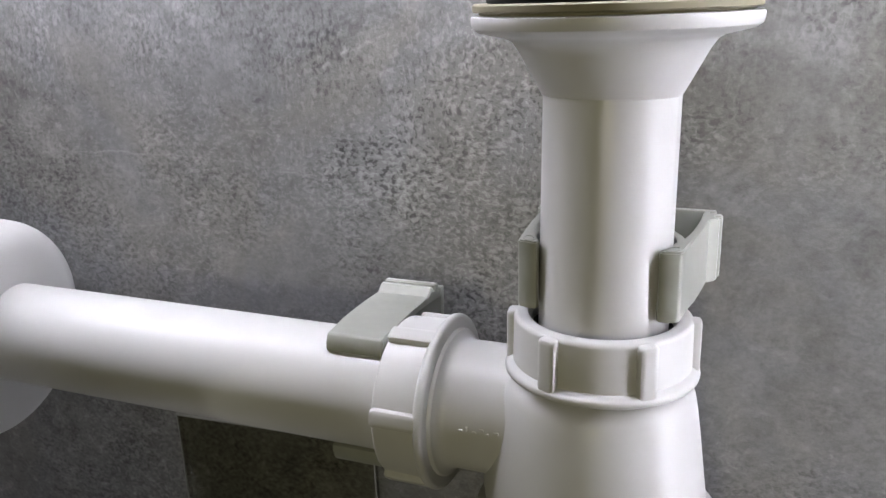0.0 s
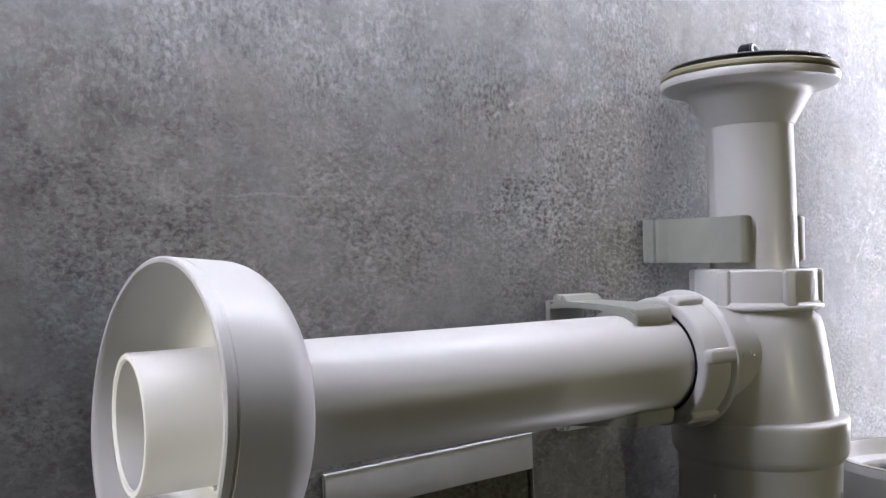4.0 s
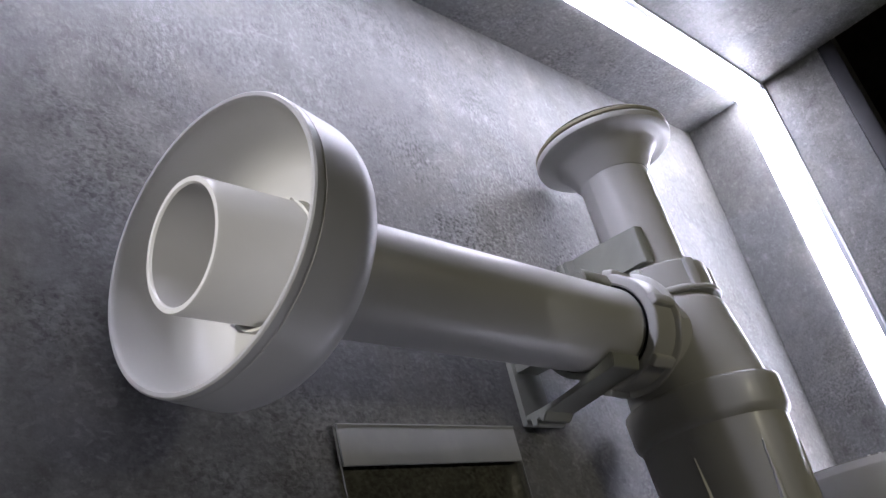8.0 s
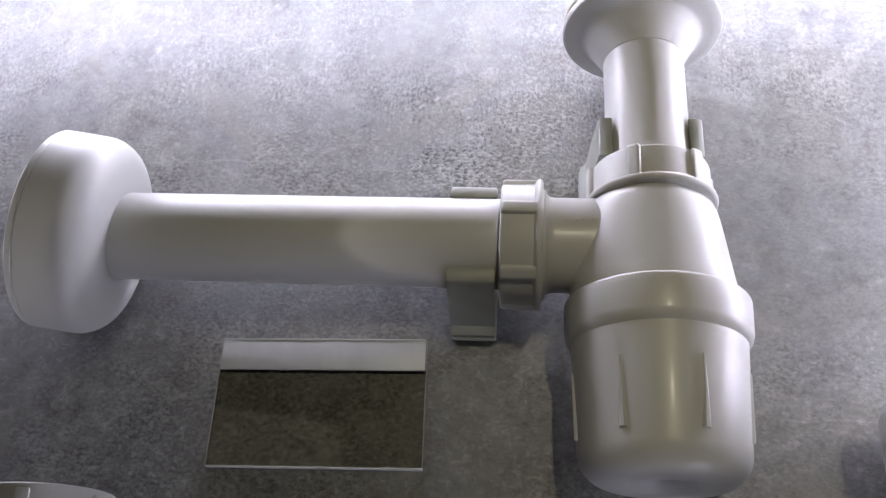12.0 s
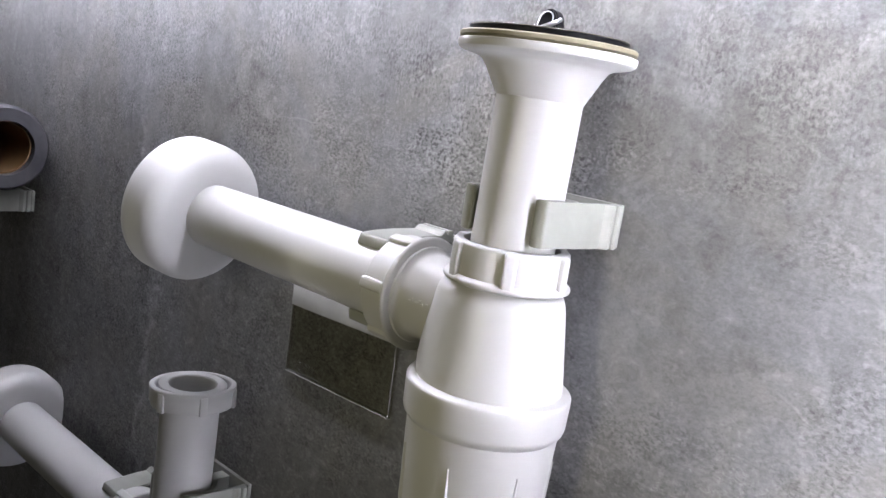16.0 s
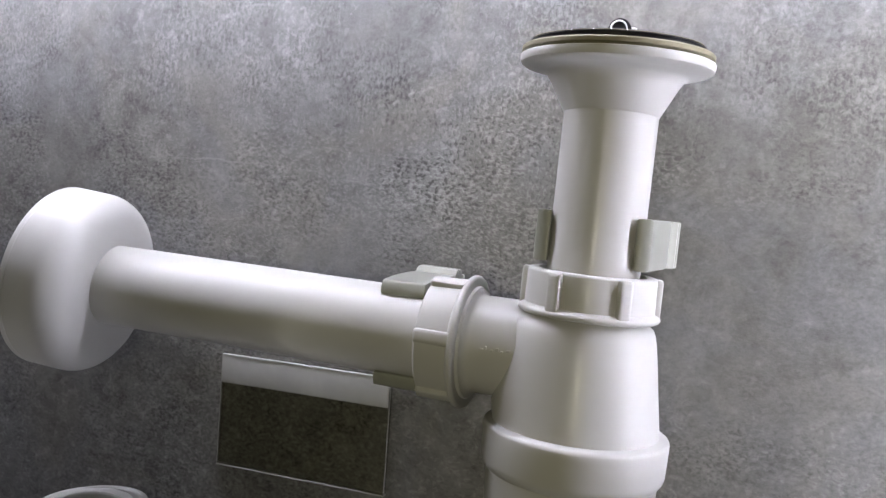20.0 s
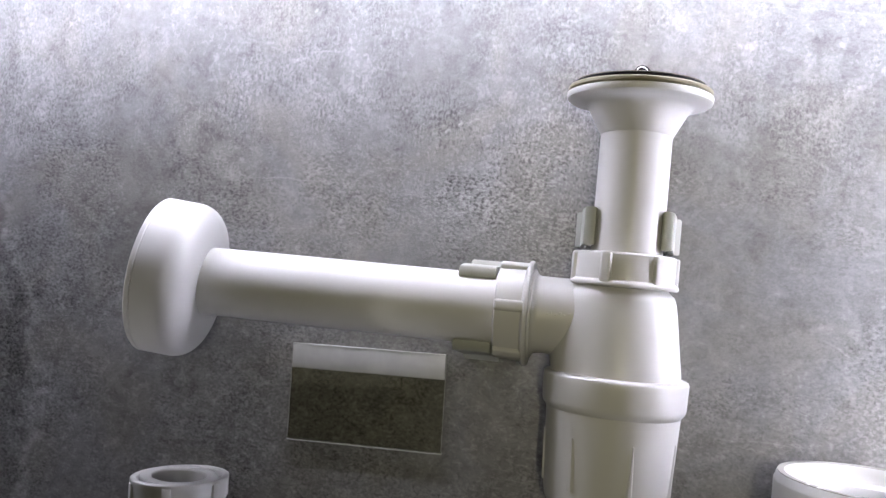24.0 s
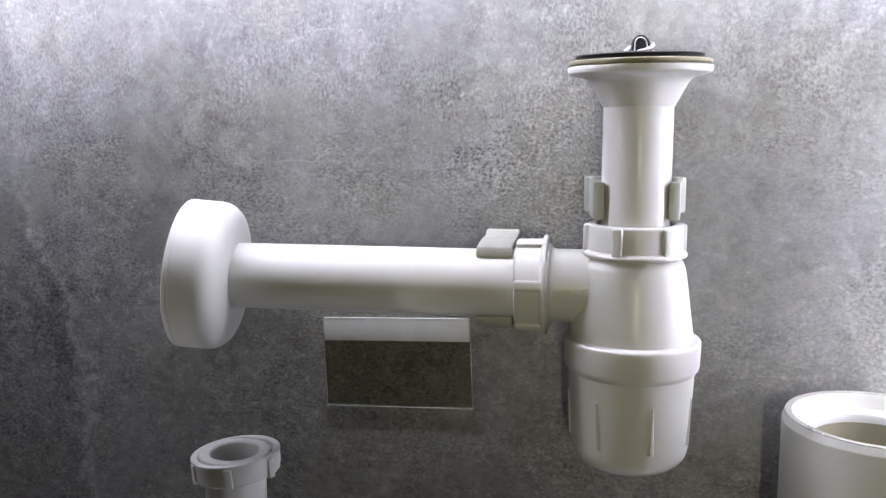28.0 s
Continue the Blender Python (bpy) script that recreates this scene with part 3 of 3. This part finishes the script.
# plug in the flange
plug = thing("sink_plug", Matrix.Translation(AXIS) @ flange_turns()[0] @ flange_turns()[1] @ Matrix.Translation((0, 0, 0.1010)), "black rubber sink plug with a chrome plate and wire ring", "sink plug")
part("rubber_disc", lathe([(0.0, 0.0), (0.0268, 0.0), (0.0275, 0.0004), (0.0277, 0.0018), (0.0273, 0.0022), (0.0, 0.0022)], 128, False), BLACK, plug)
part("cover_plate", lathe([(0.0170, 0.0021), (0.0279, 0.0021), (0.0281, 0.0023), (0.0278, 0.0025), (0.0230, 0.0027), (0.0172, 0.0028)], 128), PLATE, plug, "polished chrome cover ring")
hub = [(0.0, 0.0010), (0.0183, 0.0010), (0.0185, 0.0031), (0.0179, 0.0034), (0.0060, 0.0039), (0.0, 0.0040)]
hub_ob = part("hub", lathe(hub, 96, False), BLACK, plug)
outline = [(-0.0046, 0.0), (-0.0042, 0.0040)] + [(0.0038 * math.cos(radians(a)), 0.0050 + 0.0038 * math.sin(radians(a))) for a in range(180, -1, -15)] + [(0.0042, 0.0040), (0.0046, 0.0)]
knob_turn = Matrix.Translation((0, 0.0022, 0.0007)) @ Matrix.Rotation(radians(8), 4, "Z") @ Matrix.Rotation(radians(90), 4, "X")
bm = prism([(x * 1.0, y * 1.16) for x, y in outline], 0.0044, 0.0005)
for v in bm.verts:
    if v.co.z > 0.0036:
        v.co.z += 0.0034 * max(0.0, 1 - v.co.y / 0.0104)
part("knob", bm, BLACK, plug, "small black lifting tab", knob_turn)
seam = [(0.0026 * c, -0.0034 * (1 - z / 0.0104), z * 1.18) for c, z in [(-1.15, 0.0005), (-1.05, 0.0040)]] + [(0.0026 * math.cos(radians(a)), -0.0034 * (0.46 - 0.26 * math.sin(radians(a))), 0.0062 + 0.0030 * math.sin(radians(a))) for a in range(180, -1, -20)] + [(0.0026 * 1.05, -0.0021, 0.0047), (0.0026 * 1.15, -0.0032, 0.0006)]
part("seam", wire(seam, 0.00022), CHROME, plug, "thin light line arching over the tab's front", Matrix.Translation((0.0003, -0.0023, 0.0007)) @ Matrix.Rotation(radians(8), 4, "Z"))
ring = [(0.0060 * math.cos(radians(a)) * (1 - 0.15 * math.sin(radians(a))), 0.0046 * math.sin(radians(a)) - 0.0042, 0) for a in range(0, 360, 10)]
part("wire_ring", wire(ring, 0.00075, True), CHROME, plug, "chrome wire ring", Matrix.Translation((-0.0002, 0.0012, 0.0072)) @ Matrix.Rotation(radians(24), 4, "X") @ Matrix.Rotation(radians(-14), 4, "Y"))


# ---- pipe clips ----
def pipe_clip(m, label, out, off=-0.002):
    """A snap clip: its base at y = 0 on the wall, the pipe's axis along z at y = -out; the base sits off to one side."""
    c = thing("pipe_clip", m, label, "pipe clip", "pipe clips on the wall")
    h = 0.0163
    part("base", block((-0.0218 + off, -0.0024, -h / 2), (0.0218 + off, 0.0, h / 2), 0.0004), CLIP_GREY, c, "grey-green base plate on the wall")
    for s in (1, -1):
        o = out
        line = [(0.0188, 0.0022), (0.0206, 0.0022), (0.0206, 0.0040), (0.0236, 0.0043), (0.0238, 0.0050), (0.0238, 0.0063), (0.0234, 0.0069), (0.0222, 0.0071), (0.0222, 0.0081), (0.0234, 0.0084), (0.0233, 0.0096), (0.0212, 0.0120),
                (0.0208, 0.0180), (0.0202, o - 0.0080), (0.0194, o - 0.0005), (0.0190, o + 0.0046), (0.0186, o + 0.0079), (0.0184, o + 0.0084), (0.0179, o + 0.0088), (0.0147, o + 0.0096), (0.0139, o + 0.0094), (0.0135, o + 0.0084), (0.0141, o + 0.0069), (0.0153, o + 0.0044), (0.0162, o + 0.0008),
                (0.0171, o - 0.0025), (0.0181, o - 0.0080), (0.0188, 0.0180), (0.0190, 0.0100)]
        bm = prism([(s * u + off * max(0.0, 1 - v / o), -v) for u, v in line], h, 0.00035)
        bmesh.ops.translate(bm, vec=(0, 0, -h / 2), verts=bm.verts)
        arm = part("arm", bm, CLIP_GREY, c, "springy grey-green arm with two ridges at its foot")
        for end in (-1, 1):
            oval = [(s * (0.0163 + 0.0013 * math.cos(radians(a)) - 0.0006 * math.sin(radians(a))), -(o + 0.0068 + 0.0021 * math.sin(radians(a))), end * h / 2) for a in range(0, 360, 24)]
            part("end_ridge", wire(oval, 0.00018, True, 6), CLIP_GREY, arm)
    line = [(0.0184 * math.cos(radians(a)), -out + 0.0184 * math.sin(radians(a))) for a in range(-5, 186, 10)]
    line += [(0.0163 * math.cos(radians(a)), -out + 0.0163 * math.sin(radians(a))) for a in range(185, -6, -10)]
    bm = prism(line, h - 0.001, 0.0002)
    bmesh.ops.translate(bm, vec=(0, 0, -(h - 0.001) / 2), verts=bm.verts)
    block((-0.004, -(out - 0.0175), -0.006), (0.004, -0.0022, 0.006), 0.0004, bm)
    part("saddle", bm, CLIP_GREY, c, "curved saddle under the pipe")
    return c


SIDE = Matrix.Rotation(radians(-90), 4, "Y")
VERT = 1.4396 - AXIS[2]
CLIP_X = -0.0985 - AXIS[0]
for ob in (trap, low_trap):
    p = ob.matrix_basis.translation
    out = WALL - p.y
    pipe_clip(Matrix.Translation((p.x, WALL, p.z + VERT)), "grey-green plastic snap clip holding the upright pipe", out, 0.0005)
    pipe_clip(Matrix.Translation((p.x + CLIP_X, WALL, p.z)) @ SIDE, "grey-green plastic snap clip holding the level pipe", out)

# ---- clear label holder ----
holder = thing("label_holder", Matrix.Translation((-0.1548, WALL, 1.3493)) @ Matrix.Rotation(radians(-1.6), 4, "Y"), "empty clear acrylic label holder stuck on the wall", "label holder")
part("pane", block((-0.0393, -0.0024, -0.0240), (0.0393, 0.0001, 0.0237), 0.0), ACRYLIC, holder, "clear glossy acrylic pane")
part("strip", block((-0.0390, -0.0032, 0.0118), (0.0390, -0.0024, 0.0238), 0.0003), FROST, holder, "frosted grey-white strip along the top")
# the edges' glints are painted in, as paler and darker bars
part("top_edge", block((-0.0390, -0.0034, 0.0236), (0.0390, -0.0014, 0.0241), 0.0001), EDGE_LIT, holder, "clear upper edge, its glint painted as paler grey")
part("bottom_edge", block((-0.0394, -0.0026, -0.0244), (0.0394, 0.0, -0.0239)), EDGE_LIT, holder, "clear cut lower edge, its glint painted as paler grey")
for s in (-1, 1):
    part("side_edge", block((s * 0.0394 - 0.0002, -0.0026, -0.0239), (s * 0.0394 + 0.0001, -0.0020, 0.0236)), EDGE_FAINT, holder, "clear cut side edge, painted darker where it glints less")

# ---- wide socket at the right ----
sock = thing("drain_socket", pose(0.0695, WALL - 0.0400, 1.3458), "wide white plastic drain socket with a stepped open top", "drain socket")
outer = [(0.0386, -0.12), (0.0390, -0.0036), (0.0389, -0.0031), (0.0386, -0.0027), (0.0379, -0.0004), (0.0376, 0.0), (0.0350, 0.0), (0.0347, -0.0002), (0.0345, -0.0008), (0.0338, -0.0062), (0.0333, -0.0069), (0.0325, -0.0071)]
outer += [(0.0272, -0.0077), (0.0268, -0.0082), (0.0266, -0.0098), (0.0262, -0.0110), (0.0262, -0.12)]
part("socket_wall", lathe(outer, 160), WHITE, sock, "thick white socket wall with a bevelled rim")
# sawn face, its colour greyed to tone down the strip's light
part("sawn_rim", lathe([(0.0349, -0.0004), (0.0377, -0.0004), (0.0376, 0.0003), (0.0350, 0.0003)], 160), SAWN, sock, "rough sawn top face, greyed against the light strip's glare")
sleeve = [(0.0, -0.0265), (0.0228, -0.0260), (0.0236, -0.0255), (0.0259, -0.0118), (0.0261, -0.0112), (0.0261, -0.0300), (0.0, -0.0300)]
part("inner_sleeve", lathe(sleeve, 96, False), BEIGE, sock, "smooth beige inner sleeve, darker than the socket wall")
rng = random.Random(8)
bm = bmesh.new()
for a in (214, 221, 247, 258, 266, 291):
    w = rng.uniform(0.0004, 0.0012)
    block((0.0370, -w, -0.0008), (0.0379, w, rng.uniform(0.0003, 0.0006)), 0.00015, bm, Matrix.Rotation(radians(a), 4, "Z"), 1)
part("rim_burr", bm, CUT_EDGE, sock, "small light burrs of the sawn rim")
part("rim_nick", block((0.0377, -0.0007, -0.0017), (0.0380, 0.0007, -0.0009), 0.0002, None, Matrix.Rotation(radians(240), 4, "Z")), BEIGE, sock, "dirty nick in the bevel")

# ---- dark socket at the far left ----
dark = thing("pipe_elbow", pose(-0.500, WALL - 0.034, 1.394), "dark grey plastic pipe socket on the wall, open end outwards", "pipe socket")
prof = [(0.0200, 0.0), (0.0290, 0.0), (0.0310, 0.0020), (0.0310, 0.0180), (0.0270, 0.0210), (0.0250, 0.0900), (0.0, 0.0900), (0.0, 0.0860), (0.0205, 0.0800), (0.0200, 0.0300)]
part("socket", lathe(prof, 96, True, None, TO_X), DARK_GREY, dark)
lining = [(0.0196, 0.0060), (0.0198, 0.0310), (0.0202, 0.0790), (0.0, 0.0840), (0.0, 0.0825), (0.0190, 0.0775), (0.0186, 0.0310), (0.0186, 0.0060)]
part("lining", lathe(lining, 64, True, None, TO_X), BROWN, dark, "brown inner lining")
pipe_clip(Matrix.Translation((-0.548, WALL, 1.350)), "grey-green plastic snap clip, empty", 0.030)
